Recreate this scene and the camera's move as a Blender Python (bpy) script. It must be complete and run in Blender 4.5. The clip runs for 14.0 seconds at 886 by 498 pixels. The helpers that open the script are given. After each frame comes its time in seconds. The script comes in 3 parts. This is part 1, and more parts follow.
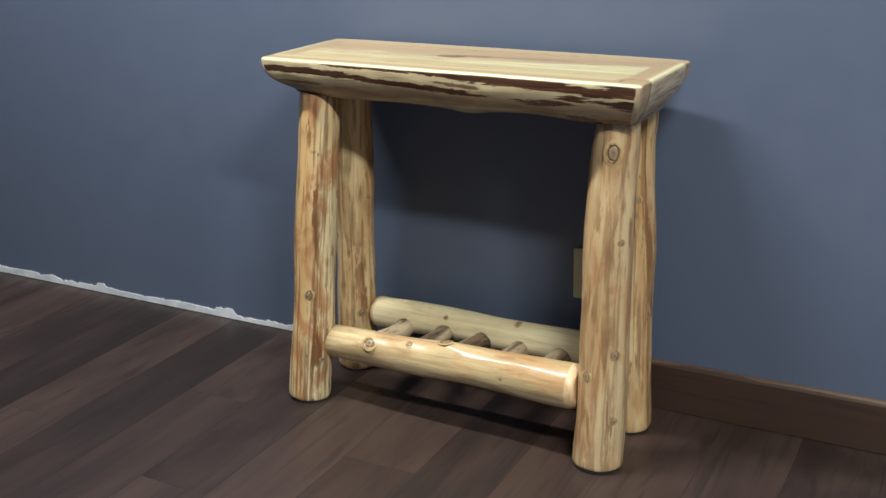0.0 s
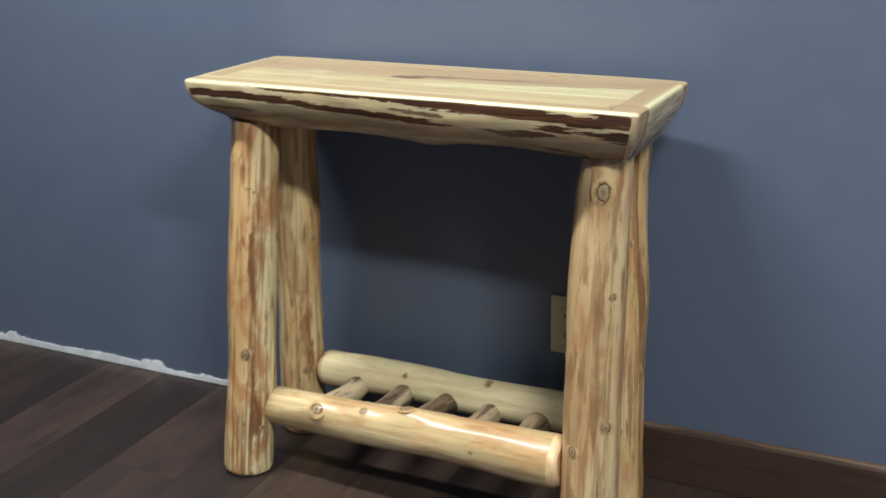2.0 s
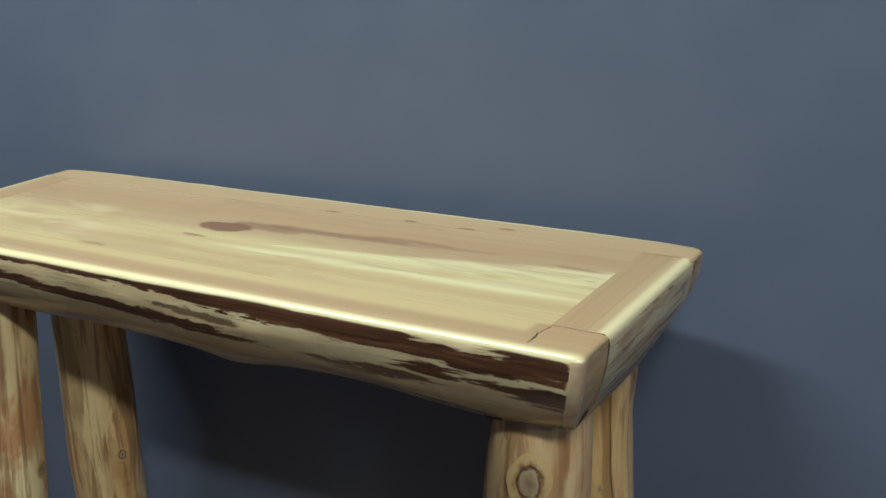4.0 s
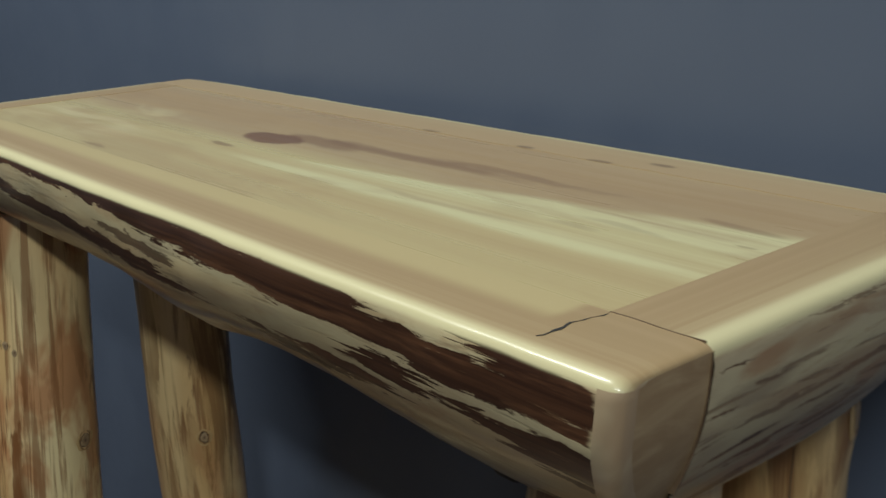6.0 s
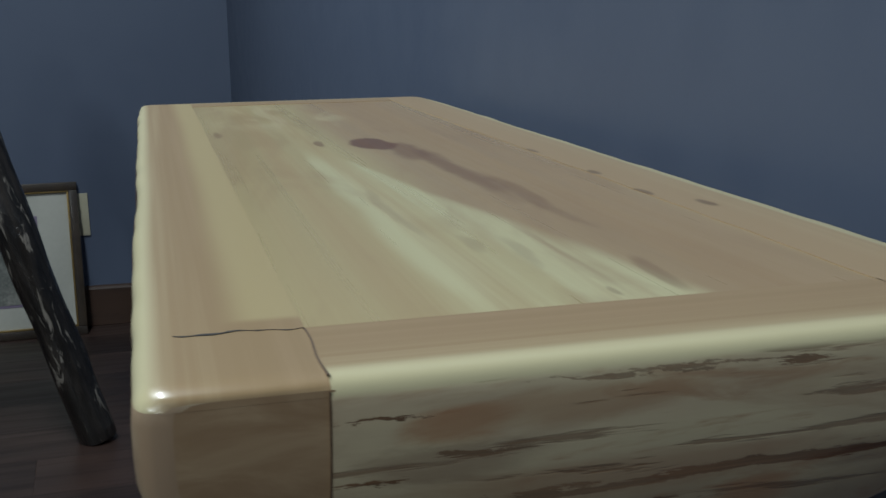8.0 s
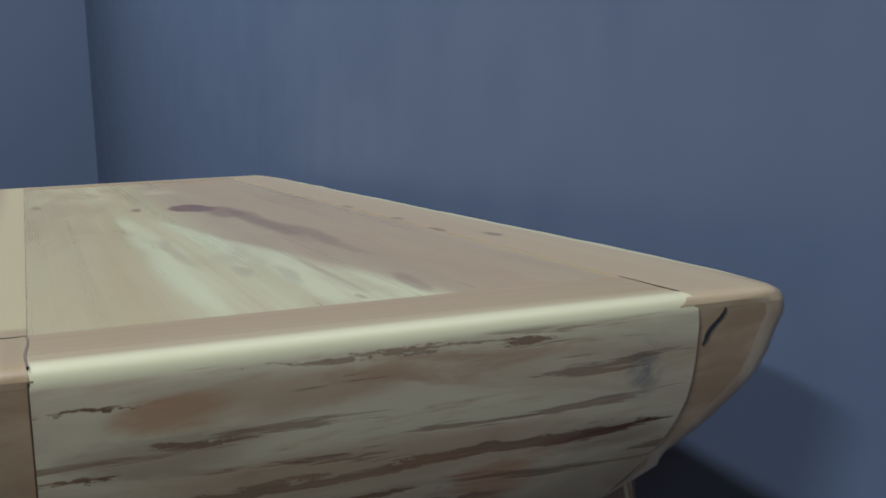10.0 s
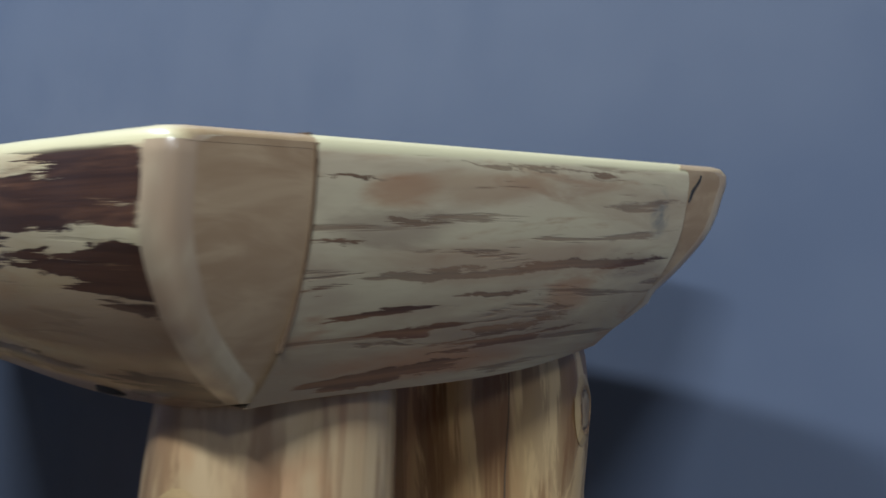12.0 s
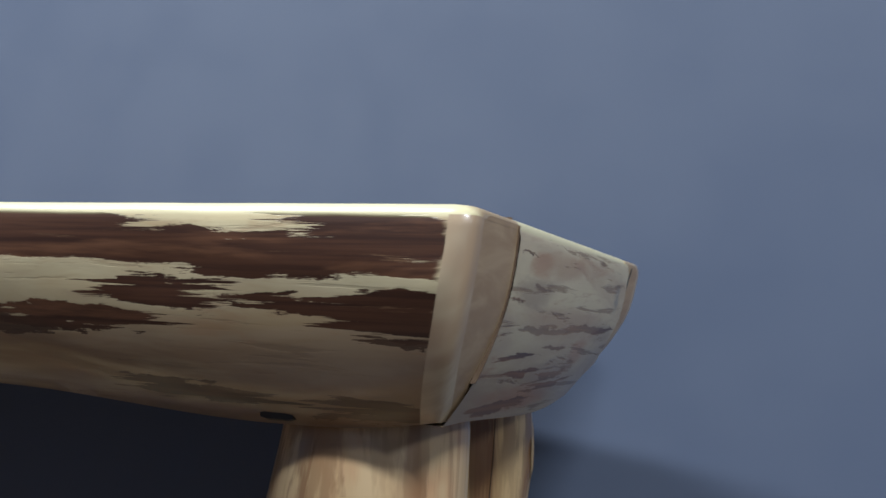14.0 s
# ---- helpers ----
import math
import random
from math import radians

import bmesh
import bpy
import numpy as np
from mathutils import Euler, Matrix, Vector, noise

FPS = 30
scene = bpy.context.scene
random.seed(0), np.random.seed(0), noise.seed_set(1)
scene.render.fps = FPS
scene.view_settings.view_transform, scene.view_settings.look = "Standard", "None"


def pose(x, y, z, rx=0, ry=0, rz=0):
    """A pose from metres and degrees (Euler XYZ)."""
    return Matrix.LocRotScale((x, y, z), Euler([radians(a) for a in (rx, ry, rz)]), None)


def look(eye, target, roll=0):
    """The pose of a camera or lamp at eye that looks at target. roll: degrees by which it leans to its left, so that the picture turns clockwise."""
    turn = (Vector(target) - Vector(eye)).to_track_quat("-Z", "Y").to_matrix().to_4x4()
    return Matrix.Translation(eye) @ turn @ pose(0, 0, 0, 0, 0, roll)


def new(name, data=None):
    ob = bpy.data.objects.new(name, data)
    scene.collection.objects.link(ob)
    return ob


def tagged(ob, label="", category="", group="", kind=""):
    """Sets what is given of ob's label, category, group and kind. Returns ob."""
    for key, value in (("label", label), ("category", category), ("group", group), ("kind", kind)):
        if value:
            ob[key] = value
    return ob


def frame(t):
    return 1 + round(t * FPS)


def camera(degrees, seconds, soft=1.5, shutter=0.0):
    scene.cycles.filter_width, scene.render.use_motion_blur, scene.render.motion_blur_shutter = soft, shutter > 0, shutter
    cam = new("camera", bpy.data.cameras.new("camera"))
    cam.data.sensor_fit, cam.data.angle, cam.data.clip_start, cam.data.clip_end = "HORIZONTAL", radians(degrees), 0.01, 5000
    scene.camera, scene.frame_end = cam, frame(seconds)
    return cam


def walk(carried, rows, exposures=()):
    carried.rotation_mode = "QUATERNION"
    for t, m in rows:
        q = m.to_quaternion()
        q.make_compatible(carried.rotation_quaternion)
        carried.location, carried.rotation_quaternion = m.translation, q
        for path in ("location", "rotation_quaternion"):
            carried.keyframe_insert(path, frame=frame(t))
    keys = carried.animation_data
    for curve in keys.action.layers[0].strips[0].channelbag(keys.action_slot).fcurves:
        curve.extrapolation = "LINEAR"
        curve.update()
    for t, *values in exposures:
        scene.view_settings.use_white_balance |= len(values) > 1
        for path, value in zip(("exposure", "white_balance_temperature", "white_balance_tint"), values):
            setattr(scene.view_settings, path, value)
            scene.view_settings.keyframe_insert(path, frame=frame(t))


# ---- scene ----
cam = camera(44.7, 14.0, 1.5, 0.5)
PATH = [
    (0, (1.059, -1.707, 1.11), (0.106, -0.08, 0.444), -1.6),
    (0.5, (1.071, -1.694, 1.102), (0.127, -0.058, 0.445), -1.4),
    (1, (1.061, -1.66, 1.094), (0.132, -0.013, 0.442), -1.4),
    (1.5, (0.995, -1.558, 1.08), (0.071, 0.088, 0.42), -0.2),
    (2, (0.89, -1.439, 1.08), (0.015, 0.237, 0.425), -1.4),
    (2.5, (0.845, -1.27, 1.047), (0.041, 0.434, 0.377), -2.2),
    (3, (0.805, -0.99, 1.087), (-0.112, 0.678, 0.472), 0.7),
    (3.5, (0.757, -0.779, 1.045), (-0.198, 0.892, 0.499), -0.1),
    (3.7, (0.739, -0.712, 1.062), (-0.207, 0.952, 0.481), -1.5),
    (5.8, (0.67, -0.259, 0.907), (-0.779, 0.995, 0.336), -2.3),
    (6, (0.654, -0.2335, 0.896), (-0.831, 0.977, 0.324), -2.4),
    (6.5, (0.625, -0.186, 0.89), (-0.919, 0.928, 0.277), -1.8),
    (7, (0.635, -0.103, 0.872), (-1.095, 0.747, 0.34), 0.7),
    (7.5, (0.677, -0.026, 0.855), (-1.183, 0.537, 0.383), 1.5),
    (8, (0.698, 0.007, 0.848), (-1.185, 0.516, 0.407), -0.6),
    (8.5, (0.702, 0.036, 0.845), (-1.178, 0.58, 0.435), -0.5),
    (8.7, (0.701, 0.053, 0.845), (-1.175, 0.619, 0.443), -1.2),
    (10.8, (0.73, 0.034, 0.777), (-1.076, 0.889, 0.676), -2.5),
    (11, (0.72, 0.019, 0.765), (-1.043, 0.958, 0.68), -2.3),
    (11.5, (0.693, -0.051, 0.742), (-0.885, 1.177, 0.682), -2.5),
    (12, (0.68, -0.14, 0.734), (-0.716, 1.292, 0.696), 0.1),
    (12.5, (0.66, -0.207, 0.739), (-0.62, 1.33, 0.753), 2.5),
    (13, (0.65, -0.248, 0.748), (-0.552, 1.35, 0.789), 4.2),
    (13.5, (0.629, -0.288, 0.734), (-0.394, 1.429, 0.815), 4.0),
    (14, (0.573, -0.328, 0.718), (-0.173, 1.522, 0.867), 2.9),
]
EXPOSURE = [(0, -0.03, 6600, 9), (2.5, -0.05, 6600, 7), (3.5, -0.42, 6550, 3), (6, -1.05, 6650, 4), (7, -1.38, 6450, 3), (8, -1.28, 5950, 6), (8.7, -1.18, 5850, 7), (11, -0.38, 5500, 12), (12, -0.20, 5850, 10), (14, -0.17, 5950, 12)]
walk(cam, [(t, look(e, a, r)) for t, e, a, r in PATH], EXPOSURE)

# ---- light ----
world = bpy.data.worlds.new("world")
scene.world = world
world.use_nodes = True
world.node_tree.nodes["Background"].inputs[0].default_value = (0.55, 0.6, 0.7, 1)
world.node_tree.nodes["Background"].inputs[1].default_value = 0.02


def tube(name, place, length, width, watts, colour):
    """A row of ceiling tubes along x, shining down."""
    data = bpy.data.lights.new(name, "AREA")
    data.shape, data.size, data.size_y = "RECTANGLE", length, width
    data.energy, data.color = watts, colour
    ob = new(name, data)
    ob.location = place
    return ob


LAMP = (0.97, 1.0, 0.99)
tube("ceiling_tube_light", (-0.60, -0.49, 2.40), 1.15, 0.08, 78, LAMP)
tube("ceiling_tube_light", (1.62, -1.40, 2.38), 0.9, 0.16, 84, LAMP)
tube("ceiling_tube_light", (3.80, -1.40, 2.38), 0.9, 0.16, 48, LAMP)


# ---- materials ----
class Mat:
    """A node material with short calls for its nodes."""

    def __init__(self, name, rough=0.5, coat=0.0, metal=0.0):
        self.m = bpy.data.materials.new(name)
        self.m.use_nodes = True
        self.t = self.m.node_tree
        self.b = self.t.nodes["Principled BSDF"]
        self.b.inputs["Roughness"].default_value = rough
        self.b.inputs["Coat Weight"].default_value = coat
        self.b.inputs["Coat Roughness"].default_value = 0.12
        self.b.inputs["Metallic"].default_value = metal
        self.co = None

    def put(self, socket, v):
        if isinstance(v, bpy.types.NodeSocket):
            self.t.links.new(v, socket)
        elif v is not None:
            socket.default_value = v

    def coords(self, vary=0.0):
        c = self.t.nodes.new("ShaderNodeTexCoord").outputs["Object"]
        if vary:
            info = self.t.nodes.new("ShaderNodeObjectInfo")
            add = self.t.nodes.new("ShaderNodeVectorMath")
            add.operation = "MULTIPLY_ADD"
            self.put(add.inputs[0], info.outputs["Random"])
            add.inputs[1].default_value = (vary, vary * 1.7, vary * 2.3)
            self.put(add.inputs[2], c)
            c = add.outputs[0]
        return c

    def noise(self, c, scale, size=1.0, detail=4.0, rough=0.55, warp=0.0):
        mp = self.t.nodes.new("ShaderNodeMapping")
        self.put(mp.inputs[0], c)
        mp.inputs[3].default_value = scale
        n = self.t.nodes.new("ShaderNodeTexNoise")
        self.put(n.inputs["Vector"], mp.outputs[0])
        n.inputs["Scale"].default_value = size
        n.inputs["Detail"].default_value = detail
        n.inputs["Roughness"].default_value = rough
        n.inputs["Distortion"].default_value = warp
        return n.outputs["Fac"]

    def math(self, op, a, b=0.0, c=None, clamp=False):
        n = self.t.nodes.new("ShaderNodeMath")
        n.operation, n.use_clamp = op, clamp
        self.put(n.inputs[0], a)
        self.put(n.inputs[1], b)
        if c is not None:
            self.put(n.inputs[2], c)
        return n.outputs[0]

    def range(self, v, a, b, lo=0.0, hi=1.0):
        n = self.t.nodes.new("ShaderNodeMapRange")
        n.interpolation_type = "SMOOTHSTEP"
        self.put(n.inputs[0], v)
        for i, x in enumerate((a, b, lo, hi)):
            self.put(n.inputs[1 + i], x)
        return n.outputs[0]

    def ramp(self, v, stops):
        n = self.t.nodes.new("ShaderNodeValToRGB")
        self.put(n.inputs[0], v)
        e = n.color_ramp.elements
        while len(e) < len(stops):
            e.new(0.5)
        for el, (p, col) in zip(e, stops):
            el.position, el.color = p, (*col, 1)
        return n.outputs[0]

    def mix(self, f, a, b):
        n = self.t.nodes.new("ShaderNodeMix")
        n.data_type = "RGBA"
        self.put(n.inputs[0], f)
        for i, v in ((6, a), (7, b)):
            self.put(n.inputs[i], (*v, 1) if isinstance(v, tuple) else v)
        return n.outputs[2]

    def split(self, c):
        n = self.t.nodes.new("ShaderNodeSeparateXYZ")
        self.put(n.inputs[0], c)
        return n.outputs

    def ellipse(self, xy, cx, cy, rx, ry, soft=0.5, wob=None):
        """1 inside an ellipse, fading to 0 outside it."""
        a = self.math("DIVIDE", self.math("SUBTRACT", xy[0], cx), rx)
        b = self.math("DIVIDE", self.math("SUBTRACT", xy[1], cy), ry)
        d = self.math("ADD", self.math("MULTIPLY", a, a), self.math("MULTIPLY", b, b))
        if wob is not None:
            d = self.math("ADD", d, wob)
        return self.range(d, 1.0 - soft, 1.0 + soft, 1.0, 0.0)

    def colour(self, v):
        self.put(self.b.inputs["Base Color"], (*v, 1) if isinstance(v, tuple) else v)
        return self

    def bump(self, h, strength=0.2, depth=0.002):
        n = self.t.nodes.new("ShaderNodeBump")
        n.inputs["Strength"].default_value, n.inputs["Distance"].default_value = strength, depth
        self.put(n.inputs["Height"], h)
        self.put(self.b.inputs["Normal"], n.outputs[0])
        return self

    def roughness(self, v):
        self.put(self.b.inputs["Roughness"], v)
        return self


CREAM, PALE, TAN = (0.66, 0.60, 0.36), (0.72, 0.56, 0.29), (0.56, 0.36, 0.15)
PINK, BARK, DARK = (0.385, 0.268, 0.140), (0.036, 0.0135, 0.0065), (0.030, 0.015, 0.010)


def log_wood(name, pale, tan, streak, amount, red, fineness=1.0):
    """Peeled varnished log: the grain runs along local z."""
    m = Mat(name, 0.36, 0.35)
    c = m.coords(3.0)
    broad = m.noise(c, (9, 9, 1.6), 1.0, 3)
    fine = m.noise(c, (110 * fineness, 110 * fineness, 4.5), 1.0, 5, 0.62, 0.3)
    mid = m.noise(c, (48 * fineness, 48 * fineness, 5.5), 1.0, 5, 0.66, 0.5)
    patch = m.range(m.noise(c, (16, 16, 7), 1.0, 3, 0.5, 0.4), 0.40, 0.60, 0.25, 1.0)
    blush = m.noise(c, (14, 14, 6), 1.3, 4, 0.6, 0.5)
    col = m.mix(m.range(broad, 0.36, 0.60), pale, tan)
    col = m.mix(m.math("MULTIPLY", m.range(blush, 0.46, 0.60), red), col, (0.50, 0.23, 0.10))
    col = m.mix(m.math("MULTIPLY", m.math("MULTIPLY", m.range(mid, 0.515, 0.575), patch), amount), col, streak)
    col = m.mix(m.math("MULTIPLY", m.range(fine, 0.49, 0.60), amount * 0.75), col, tuple(1.12 * v for v in streak))
    m.colour(col)
    m.roughness(m.range(fine, 0.3, 0.7, 0.28, 0.46))
    return m.bump(m.math("ADD", mid, m.math("MULTIPLY", fine, 0.5)), 0.25, 0.0018).m


LOG_A = log_wood("varnished_log", (0.84, 0.71, 0.41), (0.64, 0.41, 0.18), (0.20, 0.082, 0.028), 0.95, 0.85)
LOG_B = log_wood("varnished_log_tan", (0.73, 0.56, 0.30), (0.57, 0.37, 0.16), (0.19, 0.085, 0.03), 0.85, 0.45)
LOG_C = log_wood("varnished_log_smooth", (0.70, 0.54, 0.31), (0.52, 0.345, 0.17), (0.23, 0.115, 0.048), 0.75, 0.5, 0.9)
LOG_RAIL = log_wood("varnished_rail", (0.66, 0.52, 0.29), (0.50, 0.35, 0.17), (0.30, 0.17, 0.07), 0.55, 0.45)
LOG_PALE = log_wood("pale_varnished_rail", (0.90, 0.84, 0.58), (0.86, 0.75, 0.45), (0.44, 0.28, 0.12), 0.3, 0.08)
LOG_SLAT = log_wood("barky_slat", (0.46, 0.36, 0.23), (0.13, 0.08, 0.045), (0.022, 0.012, 0.008), 1.0, 0.0, 0.45)


def cut_wood(name, k=1.0):
    """Sawn, sanded end grain."""
    m = Mat(name, 0.45, 0.15)
    c = m.coords(2.0)
    rings = m.noise(c, (30, 30, 90), 1.0, 4, 0.6, 0.6)
    big = m.noise(c, (12, 12, 20), 1.0, 2)
    m.colour(m.mix(m.range(rings, 0.35, 0.7), m.mix(big, (0.36 * k, 0.245 * k, 0.135 * k), (0.27 * k, 0.17 * k, 0.09 * k)), (0.43 * k, 0.31 * k, 0.18 * k)))
    return m.bump(rings, 0.1, 0.001).m


CUT = cut_wood("sawn_end_grain")


CUT_PALE = cut_wood("pale_sawn_end", 1.75)


def sap_wood(name):
    """The sanded, rounded rim of a sawn end."""
    m = Mat(name, 0.36, 0.3)
    c = m.coords(2.0)
    a, f = m.noise(c, (14, 40, 14), 1.0, 3), m.noise(c, (40, 160, 60), 1.0, 4)
    m.colour(m.mix(m.range(a, 0.4, 0.65), m.mix(m.range(f, 0.35, 0.65), (0.56, 0.47, 0.31), (0.48, 0.38, 0.25)), (0.38, 0.27, 0.17)))
    return m.bump(f, 0.08, 0.0008).m


SAP = sap_wood("sanded_rim")


def live_edge(name, bands, flecks, tint, rim=(0.006, 0.014), heart=PINK, gold=False, marks=(), torn=BARK, torn2=(0.078, 0.032, 0.015), blots=(), rusty=(), tear=0.13):
    """Half log: local x runs along it, y inwards from its edge, z up from -0.076 to 0. Cream sapwood rim, heartwood on the flat top,
    torn dark inner bark on the round face."""
    m = Mat(name, 0.36, 0.3)
    c = m.coords()
    x, y, z = m.split(c)
    grain = m.noise(c, (3, 60, 60), 1.0, 5, 0.6, 0.2)
    wide = m.noise(c, (4.0, 20, 26), 1.0, 5, 0.62, 0.6)
    jag = m.noise(c, (13, 60, 190), 1.0, 6, 0.72, 0.25)
    isle = m.noise(c, (6, 20, 75), 1.0, 5, 0.62, 0.3)
    drift = m.noise(c, (2.2, 4, 4), 1.0, 2)
    # round face
    face = m.mix(m.range(wide, 0.35, 0.7), (0.58, 0.51, 0.32), tint)
    # broad patches turn browner towards the bottom, least where flecks is high
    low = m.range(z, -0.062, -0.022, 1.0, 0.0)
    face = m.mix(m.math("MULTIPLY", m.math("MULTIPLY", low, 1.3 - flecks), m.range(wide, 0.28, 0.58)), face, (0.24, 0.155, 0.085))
    face = m.mix(m.math("MULTIPLY", m.range(grain, 0.55, 0.75), 0.35), face, (0.30, 0.17, 0.08))
    blotch = m.noise(c, (9, 30, 45), 1.0, 5, 0.6, 0.5)
    face = m.mix(m.math("MULTIPLY", m.range(blotch, 0.45, 0.65), 0.5), face, (0.38, 0.29, 0.19))
    # the sawn end leans in towards the bottom
    tip = m.math("ADD", x, m.math("MULTIPLY", m.math("MULTIPLY", z, z), 3.48))
    dark = None
    for z0, slope, width, xa, xb, gain in bands:
        mid = m.math("ADD", m.math("MULTIPLY", x, slope), z0)
        mid = m.math("ADD", mid, m.math("MULTIPLY", m.math("SUBTRACT", drift, 0.5), 0.02))
        off = m.math("ABSOLUTE", m.math("SUBTRACT", z, mid))
        off = m.math("DIVIDE", off, width)
        off = m.math("ADD", off, m.math("MULTIPLY", m.math("SUBTRACT", jag, 0.5), 3.2))
        off = m.math("ADD", off, m.math("MULTIPLY", m.math("SUBTRACT", isle, 0.5), 4.5))
        off = m.math("ADD", off, m.math("MULTIPLY", m.math("SUBTRACT", wide, 0.5), 2.0))
        k = m.range(off, 0.66, 1.12, 1.0, 0.0)
        k = m.math("MULTIPLY", k, m.math("MULTIPLY", m.range(x, xa, xa + 0.05), m.range(m.math("ADD", tip, m.math("MULTIPLY", m.math("SUBTRACT", isle, 0.5), 0.034)), xb - 0.004, xb, 1.0, 0.0)))
        k = m.math("MULTIPLY", k, gain)
        dark = k if dark is None else m.math("MAXIMUM", dark, k)
    # torn patches: middle, half sizes, slope along the log, strength
    fibre = m.noise(c, (6, 50, 340), 1.0, 5, 0.7, 0.15)
    fray = m.noise(c, (22, 60, 90), 1.0, 6, 0.72, 0.3)
    xw = m.math("ADD", x, m.math("MULTIPLY", m.math("SUBTRACT", fibre, 0.5), tear))
    zw = m.math("ADD", z, m.math("MULTIPLY", m.math("SUBTRACT", fray, 0.5), 0.13 * tear))
    shred = m.math("ADD", m.math("MULTIPLY", m.math("SUBTRACT", jag, 0.5), 3.0), m.math("MULTIPLY", m.math("SUBTRACT", isle, 0.5), 3.0))
    limit = m.range(m.math("ADD", tip, m.math("MULTIPLY", m.math("SUBTRACT", isle, 0.5), 0.02)), 0.800, 0.804, 1.0, 0.0)
    for cx, cz, rx, rz, slope, gain in blots:
        along = m.math("SUBTRACT", xw, cx)
        across = m.math("DIVIDE", m.math("SUBTRACT", m.math("SUBTRACT", zw, cz), m.math("MULTIPLY", along, slope)), rz)
        along = m.math("DIVIDE", along, rx)
        off = m.math("ADD", m.math("MULTIPLY", m.math("MULTIPLY", along, along), m.math("ABSOLUTE", along)), m.math("MULTIPLY", across, across))
        k = m.math("MULTIPLY", m.range(m.math("ADD", off, shred), 0.84, 1.12, 1.0, 0.0), gain)
        k = m.math("MULTIPLY", k, limit)
        dark = k if dark is None else m.math("MAXIMUM", dark, k)
    spots = m.noise(c, (12, 60, 210), 1.0, 5, 0.62, 0.5)
    rust = m.noise(c, (15, 40, 80), 1.0, 5, 0.65, 0.7)
    k = m.math("MULTIPLY", m.range(spots, 0.565, 0.625), flecks)
    dark = k if dark is None else m.math("MAXIMUM", dark, k)
    face = m.mix(m.math("MULTIPLY", m.range(rust, 0.52, 0.66), 0.75 * flecks + 0.15), face, (0.33, 0.175, 0.085))
    if rusty:
        smear = m.noise(c, (10, 40, 55), 1.0, 6, 0.68, 0.8)
        face = m.mix(m.math("MULTIPLY", m.range(smear, 0.52, 0.66), 0.35), face, (0.36, 0.24, 0.14))
        for cx, cz, rx, rz, col in rusty:
            k = m.ellipse((x, z), cx, cz, rx, rz, 0.9, m.math("MULTIPLY", m.math("SUBTRACT", smear, 0.5), 5.0))
            face = m.mix(m.math("MULTIPLY", k, 0.62), face, col)
        mark = m.ellipse((x, z), 0.169, -0.020, 0.0065, 0.008, 0.9, m.math("MULTIPLY", m.math("SUBTRACT", smear, 0.5), 4.0))
        face = m.mix(m.math("MULTIPLY", m.math("MULTIPLY", mark, m.range(m.noise(c, (60, 60, 110), 1.0, 5, 0.7, 0.8), 0.42, 0.58)), 0.8), face, (0.13, 0.14, 0.13))
    barky = m.mix(m.range(fibre, 0.35, 0.68), torn, torn2)
    barky = m.mix(m.math("MULTIPLY", m.range(isle, 0.52, 0.66), 0.6), barky, (0.19, 0.085, 0.04))
    barky = m.mix(m.range(jag, 0.60, 0.72), barky, (0.27, 0.16, 0.08))
    face = m.mix(dark, face, barky)
    # flat top
    top = m.mix(m.range(m.math("ADD", y, m.math("MULTIPLY", m.math("SUBTRACT", drift, 0.5), 0.006)), rim[0], rim[1]), CREAM, heart)
    long = m.noise(c, (1.0, 110, 1), 1.0, 4, 0.6)
    top = m.mix(m.math("MULTIPLY", m.range(long, 0.4, 0.65), 0.4), top, m.mix(m.range(y, rim[1], rim[1] + 0.02), (0.60, 0.50, 0.30), (0.47, 0.33, 0.19)))
    if gold:
        k = m.math("MULTIPLY", m.range(m.math("ADD", y, m.math("MULTIPLY", m.math("SUBTRACT", drift, 0.5), 0.012)), 0.024, 0.037), m.range(x, 0.750, 0.757, 1.0, 0.0))
        top = m.mix(k, top, (0.515, 0.412, 0.212))
    wob = m.math("MULTIPLY", m.math("SUBTRACT", m.noise(c, (50, 70, 1), 1.0, 3), 0.5), 1.8)
    for cx, cy, rx, ry in marks:
        top = m.mix(m.math("MULTIPLY", m.ellipse((x, y), cx, cy, rx, ry, 0.6, wob), 0.62), top, (0.14, 0.085, 0.05))
    edge = m.range(m.math("ADD", z, m.math("MULTIPLY", m.math("SUBTRACT", wide, 0.5), 0.004)), -0.0055, -0.0033)
    m.colour(m.mix(edge, face, top))
    dark = m.math("MULTIPLY", dark, m.math("SUBTRACT", 1.0, edge))
    m.roughness(m.math("ADD", m.math("MULTIPLY", dark, 0.12), 0.33))
    h = m.math("ADD", m.math("MULTIPLY", dark, -0.8), m.math("MULTIPLY", grain, 0.4))
    return m.bump(m.math("MULTIPLY", h, m.range(edge, 0.0, 1.0, 1.0, 0.15)), 0.3, 0.0015).m


